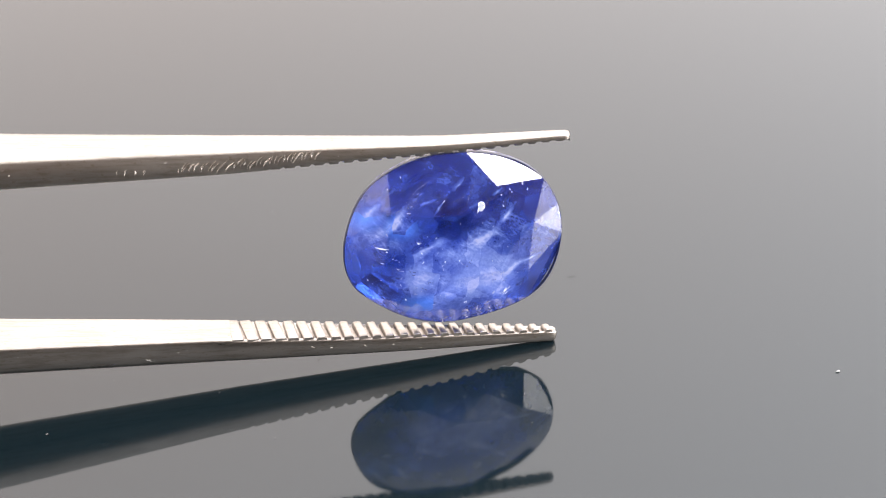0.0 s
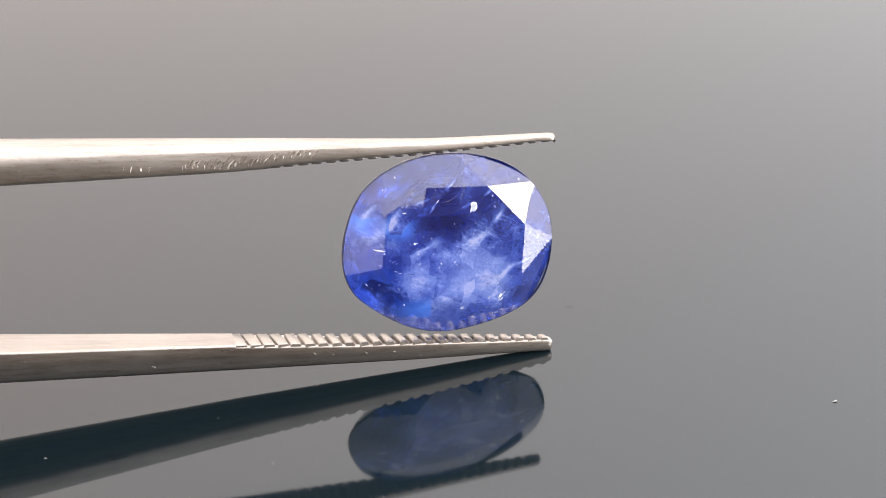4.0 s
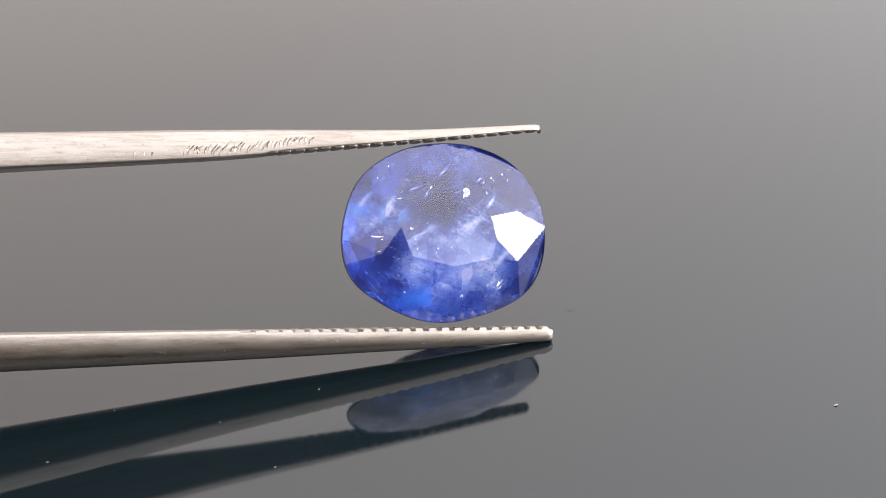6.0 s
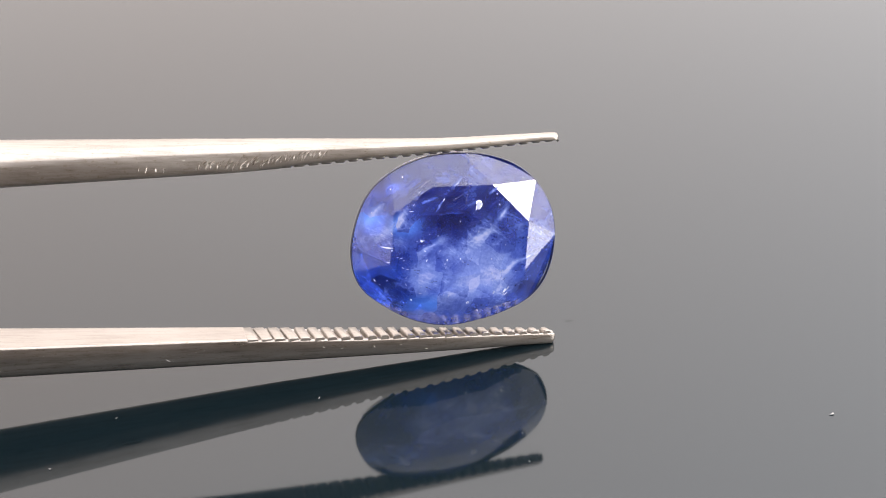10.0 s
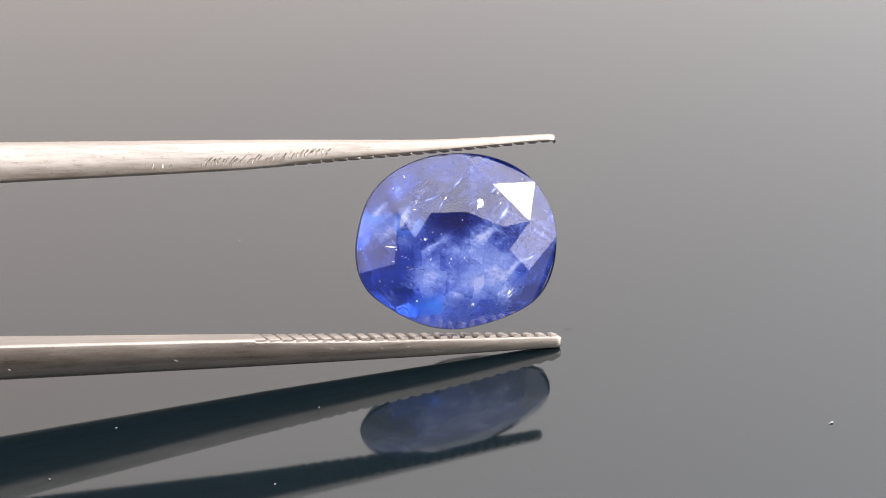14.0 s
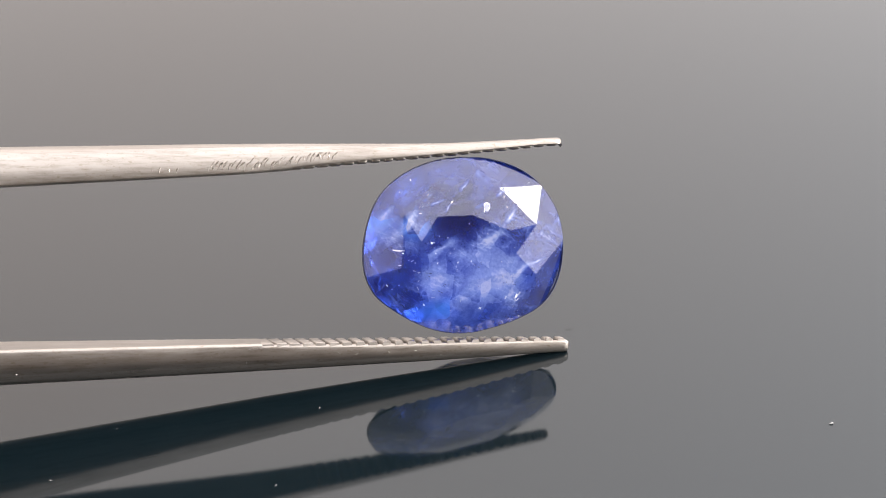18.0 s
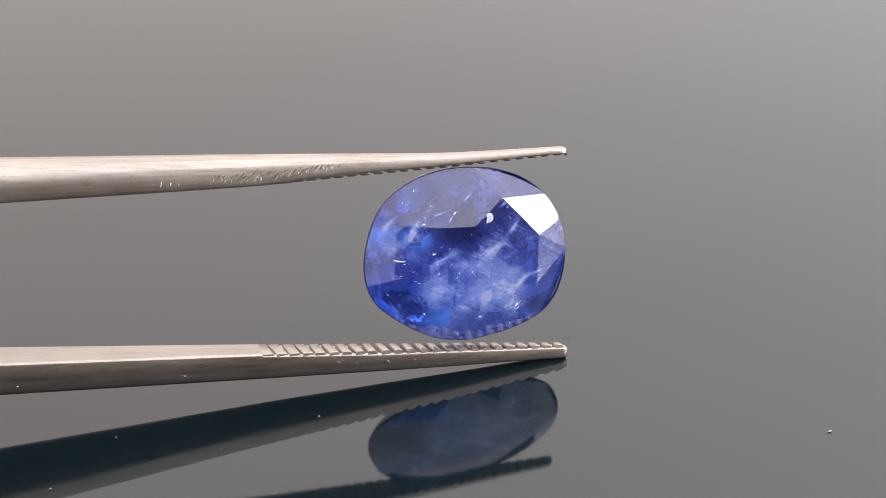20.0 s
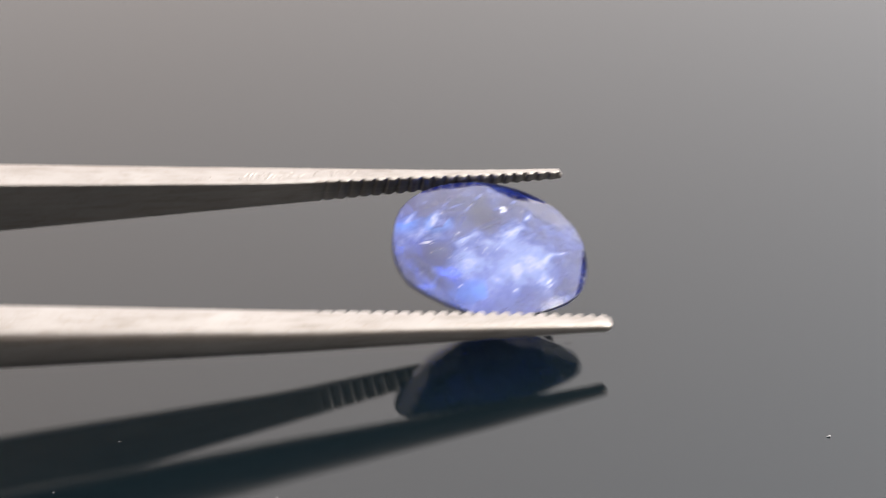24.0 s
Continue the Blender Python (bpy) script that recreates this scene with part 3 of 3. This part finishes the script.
def marks(low, up):
    """Slanting grinding marks along the front edge of the upper arm, and nicks in both arms."""
    rnd = random.Random(3)
    bm = arm_mesh(UP_IN, UP_THICK, UP_WIDE, UP_CUT, 1, MIDDLE_UP, -0.17, True)
    skin = BVHTree.FromBMesh(bm)
    bm.free()
    for i in range(46):
        x = -9.6 - i * 0.165 - rnd.uniform(0, 0.1)
        if i > 30 and rnd.random() < 0.5:
            continue
        size = rnd.uniform(0.22, 0.5) * (1.0 if i < 30 else 0.6)
        z = smooth_along(x, UP_IN, 1.0) + along(x, UP_CUT) + rnd.uniform(0.28, 0.46)
        hit, normal, _, _ = skin.ray_cast(Vector((x, -9, z)), Vector((0, 1, 0)))
        ob = part("grinding_mark", ridge(rnd, size, rnd.uniform(0.05, 0.12), rnd.uniform(0.018, 0.045)), STEEL, up, "", MM)
        ob.matrix_basis = Matrix.Translation(hit * MM) @ normal.to_track_quat("-Y", "Z").to_matrix().to_4x4() @ pose(0, 0, 0, 0, 30 + rnd.uniform(-9, 9), 0)
    for arm, inner, thick, wide, middle, way, count in ((low, LOW_IN, LOW_THICK, LOW_WIDE, MIDDLE, -1, 10), (up, UP_IN, UP_THICK, UP_WIDE, MIDDLE_UP, 1, 8)):
        bm = arm_mesh(inner, thick, wide, LOW_CUT if way < 0 else UP_CUT, way, middle, 0.17 if way < 0 else -0.17, way > 0)
        skin = BVHTree.FromBMesh(bm)
        bm.free()
        for i in range(count):
            x = -rnd.uniform(3, 24)
            z = smooth_along(x, inner, 1.0) + way * (0.25 + smooth_along(x, thick) * rnd.uniform(0.05, 0.5))
            hit, normal, _, _ = skin.ray_cast(Vector((x, -9, z)), Vector((0, 1, 0)))
            if hit is None:
                continue
            ob = part("nick", shard(rnd, rnd.uniform(0.03, 0.13), 0.006, rnd.uniform(0.01, 0.022)), NICK, arm, "", MM)
            ob.matrix_basis = Matrix.Translation(hit * MM) @ normal.to_track_quat("-Y", "Z").to_matrix().to_4x4() @ pose(0, 0, 0, 0, rnd.uniform(-50, 50), 0)


def hairs(low):
    """Fine stray hairs caught on the lower front edge of the lower arm."""
    rnd = random.Random(12)
    for x, length, turn in ((-15.8, 0.55, 25), (-15.4, 0.4, -70), (-13.2, 0.35, 80)):
        front = along(x, MIDDLE) - smooth_along(x, LOW_WIDE) * 0.46
        z = smooth_along(x, LOW_IN, 1.0) - smooth_along(x, LOW_THICK) * 0.55
        ob = part("stray_hair", streak(rnd, length, 0.007), DUST, low, "fine pale stray hair", MM)
        ob.matrix_basis = pose(x * MM, front * MM, z * MM, 0, turn, 0)


# ---- the gem: a cushion-cut sapphire held by its girdle ----
GEM = dict(x=-4.2, y=0.1, z=4.0, crown=0.8, pavilion=2.2)
# the girdle's outline: degrees, distance from the middle; fullest to the lower west and upper east, cut straight to the south-west
GIRDLE = ((-180, 4.26), (-163, 4.27), (-156, 4.15), (-145, 3.84), (-128, 3.62), (-112, 3.53), (-96, 3.48), (-75, 3.47), (-55, 3.74), (-44, 4.03), (-34, 4.21), (-20, 4.22), (-4, 4.17),
          (12, 4.19), (29, 4.12), (45, 3.98), (65, 3.75), (88, 3.64), (110, 3.79), (130, 4.03), (146, 4.2), (165, 4.17), (180, 4.26))
# corners of the hand-cut facets, from the north-west round by the north: across, up, and for the ring round the table their height too
TABLE = ((-1.28, 1.43), (0.2, 1.36), (1.75, 0.6), (1.92, -0.35), (1.6, -1.1), (0.05, -1.26), (-1.62, -0.7), (-2.0, 0.48))
SHOULDER = ((-1.0, 2.5, 0.57), (1.45, 2.36, 0.61), (2.92, 0.72, 0.7), (2.77, -1.3, 0.64), (1.2, -2.45, 0.51), (-1.6, -2.25, 0.5), (-2.85, -0.5, 0.53), (-2.6, 1.62, 0.56))
# where the outer facets touch the girdle: degrees, height
CORNERS = ((128, 0.16), (84, 0.25), (34, 0.19), (-1, 0.28), (-40, 0.14), (-92, 0.05), (-150, 0.02), (174, 0.02))


def girdle_at(degrees, k=1.0, depth=0.0):
    degrees = (degrees + 180) % 360 - 180
    r = sum(along((degrees + d + 180) % 360 - 180, GIRDLE) for d in (-7, -3.5, 0, 3.5, 7)) / 5 * k
    return Vector((r * math.cos(radians(degrees)), depth, r * math.sin(radians(degrees))))


def facet_planes():
    """The planes to which the stone is ground: three points each."""
    table = [Vector((x, -GEM["crown"] - 0.02 * x, z)) for x, z in TABLE]
    ring = [Vector((x, -h, z)) for x, z, h in SHOULDER]
    planes = [(table[0], table[3], table[5])]
    for i in range(8):
        # a star on each table edge, a kite of two planes at each table corner, two facets above each stretch of girdle
        planes.append((table[i], table[(i + 1) % 8], ring[i]))
        planes.append((table[i], ring[i - 1], ring[i]))
        planes.append((ring[i - 1], ring[i], girdle_at(CORNERS[i][0], 1.0, -CORNERS[i][1])))
        middle = math.degrees(math.atan2(ring[i].z, ring[i].x))
        between = (CORNERS[i][1] + CORNERS[(i + 1) % 8][1]) / 2
        if i in (1, 3):  # one broad facet here, in place of two
            dip = 0.09 if i == 3 else 0.0
            planes.append((ring[i], girdle_at(CORNERS[i][0], 1.0, -CORNERS[i][1]), girdle_at(CORNERS[i + 1][0], 1.0, dip - CORNERS[i + 1][1])))
            continue
        for corner, rise in (CORNERS[i], CORNERS[(i + 1) % 8]):
            near = corner + 360 * round((middle - corner) / 360)
            planes.append((ring[i], girdle_at(mixed(near, middle, 0.1), 1.0, -rise), girdle_at(mixed(near, middle, 0.9), 1.0, -between + 0.02)))
    rnd = random.Random(5)
    deep = GEM["pavilion"]
    for count, shift, k0, d0, k1, d1 in ((16, 0.5, 1.0, 0.08, 0.83, 0.36), (12, 0.25, 0.84, 0.36, 0.58, 0.7), (8, 0.5, 0.6, 0.68, 0.12, 1.0)):
        for i in range(count):
            a, half = 360 * (i + shift) / count + rnd.uniform(-3, 3), 150 / count
            k1_here = k1 * rnd.uniform(0.97, 1.03)
            planes.append((girdle_at(a - half, k0, deep * d0), girdle_at(a + half, k0, deep * d0), girdle_at(a, k1_here, deep * d1)))
    return planes


def gem_mesh():
    bm = bmesh.new()
    n = 72
    front = [bm.verts.new(girdle_at(360 * i / n, 1.0, -1.2)) for i in range(n)]
    back = [bm.verts.new(girdle_at(360 * i / n, 1.0, GEM["pavilion"])) for i in range(n)]
    for i in range(n):
        bm.faces.new((front[i], front[i - 1], back[i - 1], back[i]))
    bm.faces.new(front)
    bm.faces.new(back)
    for a, b, c in facet_planes():
        normal = (b - a).cross(c - a).normalized()
        if normal.dot(a - Vector((0, 0.35, 0))) < 0:
            normal = -normal
        cut = bmesh.ops.bisect_plane(bm, geom=bm.verts[:] + bm.edges[:] + bm.faces[:], dist=0.0005, plane_co=a, plane_no=normal, clear_outer=True)
        rim = [e for e in cut["geom_cut"] if isinstance(e, bmesh.types.BMEdge)]
        bmesh.ops.holes_fill(bm, edges=rim)
    bmesh.ops.remove_doubles(bm, verts=bm.verts, dist=0.004)
    bmesh.ops.dissolve_limit(bm, angle_limit=radians(0.6), verts=bm.verts, edges=bm.edges)
    return bm


def girdle_mesh():
    """A thin ring round the girdle, a hair proud of the stone; its dark colour paints the edge refraction."""
    bm = bmesh.new()
    stops = sorted((a + turn, rise) for a, rise in CORNERS for turn in (-360, 0, 360))
    rows = []
    for i in range(120):
        a = 3 * i - 180
        top, k = 0.04 - along(a, stops), along(a, GIRDLE)
        rows.append([bm.verts.new(girdle_at(a, 1 + d / k, y)) for d, y in ((0.008, top - 0.012), (0.03, top), (0.03, top + 0.13), (-0.004, top + 0.15), (-0.004, top))])
    for i, row in enumerate(rows):
        for j in range(5):
            bm.faces.new((row[j], row[j - 1], rows[i - 1][j - 1], rows[i - 1][j]))
    return bm


def gemstone():
    root = tagged(new("gemstone"), "blue cushion-cut sapphire with pale veils inside, held in tweezers", "gemstone")
    body = part("body", gem_mesh(), SAPPHIRE, root, "transparent blue faceted body", MM)
    body.matrix_basis = pose(GEM["x"] * MM, GEM["y"] * MM, GEM["z"] * MM, 0, -4, 5)
    part("girdle", girdle_mesh(), DARK_EDGE_LINE, body, "girdle ring with the stone's dark edge refraction painted as its colour", MM, 60)
    inclusions(body)
    return root


def shard(rnd, sx, sy, sz):
    bm = bmesh.new()
    bmesh.ops.create_icosphere(bm, subdivisions=1, radius=1)
    for v in bm.verts:
        k = rnd.uniform(0.65, 1.2)
        v.co = (v.co.x * sx * k, v.co.y * sy * k, v.co.z * sz * k)
    return bm


def streak(rnd, length, wide, most=0.25):
    """A thin bent ribbon with a tapered outline, in the plane of the table."""
    bm = bmesh.new()
    n, bend, rows = 9, rnd.uniform(-most, most), []
    for i in range(n):
        f = i / (n - 1)
        w = wide * (0.15 + math.sin(math.pi * f)) * rnd.uniform(0.6, 1.2)
        x, z = (f - 0.5) * length, bend * math.sin(math.pi * f) * length * 0.5 + rnd.uniform(-0.02, 0.02)
        rows.append([bm.verts.new((x, y, z + s * w)) for s, y in ((1, 0), (0, -0.012), (-1, 0), (0, 0.012))])
    for a, b in zip(rows, rows[1:]):
        for i in range(4):
            bm.faces.new((a[i], a[i - 1], b[i - 1], b[i]))
    bm.faces.new(rows[0])
    bm.faces.new(rows[-1])
    return bm


def cloud(rnd, wide, high):
    """A thin wavy lens of silk."""
    bm = bmesh.new()
    rows = []
    for i in range(15):
        row = []
        for j in range(13):
            u, v = i / 7 - 1, j / 6 - 1
            x, z = u * math.sqrt(1 - v * v / 2) * wide, v * math.sqrt(1 - u * u / 2) * high
            row.append(bm.verts.new((x, 0.12 * noise.noise((x * 1.3, z * 1.3, wide)), z)))
        rows.append(row)
    for a, b in zip(rows, rows[1:]):
        for p, q in zip(range(12), range(1, 13)):
            bm.faces.new((a[p], a[q], b[q], b[p]))
    return bm


def inclusions(body):
    rnd = random.Random(21)
    bm = gem_mesh()
    skin = BVHTree.FromBMesh(bm)
    bm.free()

    def put(name, mesh, mat, x, z, depth, turn=0, label="", smooth=0):
        """Lays an inclusion at a depth below the front facets; None where the stone does not reach."""
        hit, normal, _, _ = skin.ray_cast(Vector((x, -9, z)), Vector((0, 1, 0)))
        if hit is None or hit.y + depth > 0.5:
            mesh.free()
            return None
        ob = part(name, mesh, mat, body, label, MM, smooth)
        lie = normal.to_track_quat("-Y", "Z").to_matrix().to_4x4() if depth < 0.25 else Matrix()
        ob.matrix_basis = Matrix.Translation((x * MM, (hit.y + depth) * MM, z * MM)) @ lie @ pose(0, 0, 0, 0, turn, 0)
        return ob

    put("crystal", shard(rnd, 0.14, 0.02, 0.24), PALE_CRYSTAL, 0.82, 1.6, 0.004, 12, "bright white crystal just below the table")
    for x, z, w, h in ((0.75, 1.72, 0.06, 0.1), (0.9, 1.74, 0.07, 0.08), (0.72, 1.52, 0.04, 0.14), (0.94, 1.6, 0.04, 0.12), (0.84, 1.79, 0.09, 0.04)):
        put("crystal", shard(rnd, w, 0.015, h), CRYSTAL, x, z, 0.006, rnd.uniform(-10, 25), "bright splinter of a white crystal")
    put("crystal", shard(rnd, 0.3, 0.012, 0.045), CRYSTAL, -2.97, 0.2, 0.004, 8, "bright flat crystal under the crown")
    for x, z, r in ((-1.6, 0.4, 0.05), (-1.45, -0.04, 0.06), (-1.4, -0.42, 0.05), (-1.5, -0.2, 0.03), (-0.91, 0.55, 0.04), (-0.56, -0.49, 0.045), (-0.01, -0.49, 0.05), (0.06, -0.6, 0.03), (-0.1, -0.38, 0.03),
                    (0.02, 1.04, 0.04), (0.77, 0.55, 0.035), (1.7, 1.55, 0.045), (0.86, 1.0, 0.03), (-2.0, -2.1, 0.05), (-1.5, 0.2, 0.025), (-2.15, 2.95, 0.05)):
        put("crystal", shard(rnd, r * rnd.uniform(0.35, 0.9), 0.012, r * rnd.uniform(0.8, 1.6)), CRYSTAL if r > 0.042 else PALE_CRYSTAL, x, z, 0.004, rnd.uniform(-35, 45))
    for x, z, turn in ((-1.25, -1.5, 20), (-1.8, -0.86, 0), (1.61, -1.51, -25), (0.15, -0.62, 10)):
        for i in range(6):
            put("dark_print", shard(rnd, rnd.uniform(0.02, 0.09), 0.01, rnd.uniform(0.012, 0.03)), DARK_CRYSTAL, x + rnd.gauss(0, 0.13), z + rnd.gauss(0, 0.1), 0.004, turn + rnd.uniform(-25, 25), "small dark healed crack")
    for i in range(7):
        put("crystal", shard(rnd, rnd.uniform(0.02, 0.05), 0.012, rnd.uniform(0.06, 0.2)), CRYSTAL if i < 3 else PALE_CRYSTAL, 2.0 + rnd.gauss(0, 0.1), -2.2 + rnd.gauss(0, 0.12), 0.004, rnd.uniform(15, 50))
    for x, z, w, h, d in ((0.7, -1.0, 1.5, 0.8, 0.42), (-1.0, 0.2, 1.0, 1.1, 0.5), (1.3, 0.4, 1.0, 0.8, 0.45), (0.2, 1.6, 1.5, 0.5, 0.5)):
        put("silk_cloud", cloud(rnd, w, h), SILK, x, z, d, rnd.uniform(-20, 20), "pale milky cloud", 60)
    for i in range(7):
        x, z = rnd.uniform(-2.6, 1.4), rnd.uniform(-0.2, 2.4)
        put("fibre", streak(rnd, rnd.uniform(0.4, 1.4), rnd.uniform(0.01, 0.035)), FIBRE, x, z, 0.008, -38 + rnd.gauss(0, 20), "thin pale fibre")
    for x0, z0, x1, z1, wide in FEATHERS[:7]:
        x, z, turn = (x0 + x1) / 2, (z0 + z1) / 2, math.degrees(math.atan2(z0 - z1, x1 - x0))
        length = math.hypot(x1 - x0, z1 - z0)
        bm = bmesh.new()
        for _ in range(6):
            strand = streak(rnd, length * rnd.uniform(0.35, 0.9), 0.005 + wide * rnd.uniform(0.02, 0.12), 0.1)
            bmesh.ops.translate(strand, verts=strand.verts, vec=(rnd.uniform(-0.25, 0.25) * length, rnd.uniform(0, 0.02), rnd.gauss(0, wide * 0.7)))
            loose = bpy.data.meshes.new("strand")
            strand.to_mesh(loose)
            strand.free()
            bm.from_mesh(loose)
            bpy.data.meshes.remove(loose)
        put("silk_veil", bm, VEIL, x, z, 0.02, turn, "soft pale streak")
    for i in range(34):
        x, z = rnd.gauss(0.3, 1.25), rnd.gauss(-0.7, 1.0)
        if math.hypot(x / 3.3, z / 2.7) > 1:
            continue
        r = rnd.choice((0.007, 0.01, 0.014, 0.02, 0.028))
        kind_of = DARK_CRYSTAL if rnd.random() < 0.25 else PALE_CRYSTAL
        put("crystal", shard(rnd, r * rnd.uniform(0.5, 2.2), 0.012, r * rnd.uniform(0.6, 2.8)), kind_of, x, z, rnd.uniform(0.0, 0.012), rnd.uniform(-40, 40))
    for i in range(12):
        put("crystal", shard(rnd, rnd.uniform(0.012, 0.055), 0.012, rnd.uniform(0.03, 0.15)), PALE_CRYSTAL, rnd.uniform(1.2, 2.7), rnd.uniform(-2.4, -1.1), rnd.uniform(0.0, 0.012), rnd.uniform(-15, 35))
    for i in range(7):
        put("crystal", shard(rnd, rnd.uniform(0.012, 0.06), 0.012, rnd.uniform(0.02, 0.09)), PALE_CRYSTAL, rnd.uniform(1.5, 2.9), rnd.uniform(1.95, 2.45), 0.005, rnd.uniform(-20, 40))
    # loose flecks in the west and along the south, thin and mostly slanting
    for i in range(46):
        x, z = (rnd.uniform(-3.5, -0.6), rnd.uniform(-2.0, 2.6)) if i < 30 else (rnd.uniform(-1.5, 2.4), rnd.uniform(-2.9, -1.6))
        r = rnd.choice((0.012, 0.016, 0.022))
        put("fleck", shard(rnd, r * rnd.uniform(0.6, 1.2), 0.01, r * rnd.uniform(2.0, 6.0)), CRYSTAL if i % 4 == 0 else PALE_CRYSTAL, x, z, 0.004, 50 + rnd.gauss(0, 30), "thin pale fleck")
    for i in range(4):
        put("crystal", shard(rnd, rnd.uniform(0.04, 0.13), 0.012, 0.011), CRYSTAL, rnd.uniform(-3.0, -2.2), rnd.uniform(-0.8, -0.2), 0.005, rnd.uniform(-30, 20))


TWEEZERS, GEMSTONE = tweezers(), gemstone()


# ---- dust on the glass ----
def dust():
    rnd = random.Random(8)
    spots = ((10.53, -4.87, 0.12), (-9.53, -4.04, 0.07), (-10.85, -8.68, 0.08), (-13.95, 8.29, 0.07), (-12.16, 6.31, 0.06), (-1.62, -6.19, 0.06), (-1.42, -7.86, 0.05),
             (-0.03, -4.05, 0.05), (-13.17, -6.09, 0.05), (-17.3, -5.4, 0.06), (-19.26, -8.48, 0.07), (11.56, -5.99, 0.04), (-12.64, -0.73, 0.05), (9.3, -3.1, 0.04), (12.8, 1.83, 0.03))
    for x, y, r in spots:
        bm = bmesh.new()
        bmesh.ops.create_icosphere(bm, subdivisions=1, radius=r * 0.5)
        for v in bm.verts:
            v.co = (v.co.x * rnd.uniform(0.8, 2.6), v.co.y * rnd.uniform(0.5, 1.2), (v.co.z + r * 0.3) * 0.5)
        ob = new("dust_speck", mesh_of("dust_speck", bm, DUST if r > 0.1 else FAINT_DUST, MM))
        ob.matrix_basis = pose(x * MM, y * MM, 0.00002, 0, 0, rnd.uniform(0, 360))
        tagged(ob, "tiny pale speck of dust on black glass", "dust", "dust on the glass")
    bm = shard(rnd, 0.2, 0.13, 0.004)
    ob = new("smudge", mesh_of("smudge", bm, SMUDGE, MM))
    ob.matrix_basis = pose(0.63 * MM, 1.4 * MM, 0.0, 0, 0, 20)
    tagged(ob, "faint dark greasy smudge on black glass", "smudge")


dust()


def motions():
    rows = [milli(r) for r in HELD]
    walk(TWEEZERS, rows)
    walk(GEMSTONE, rows)


motions()
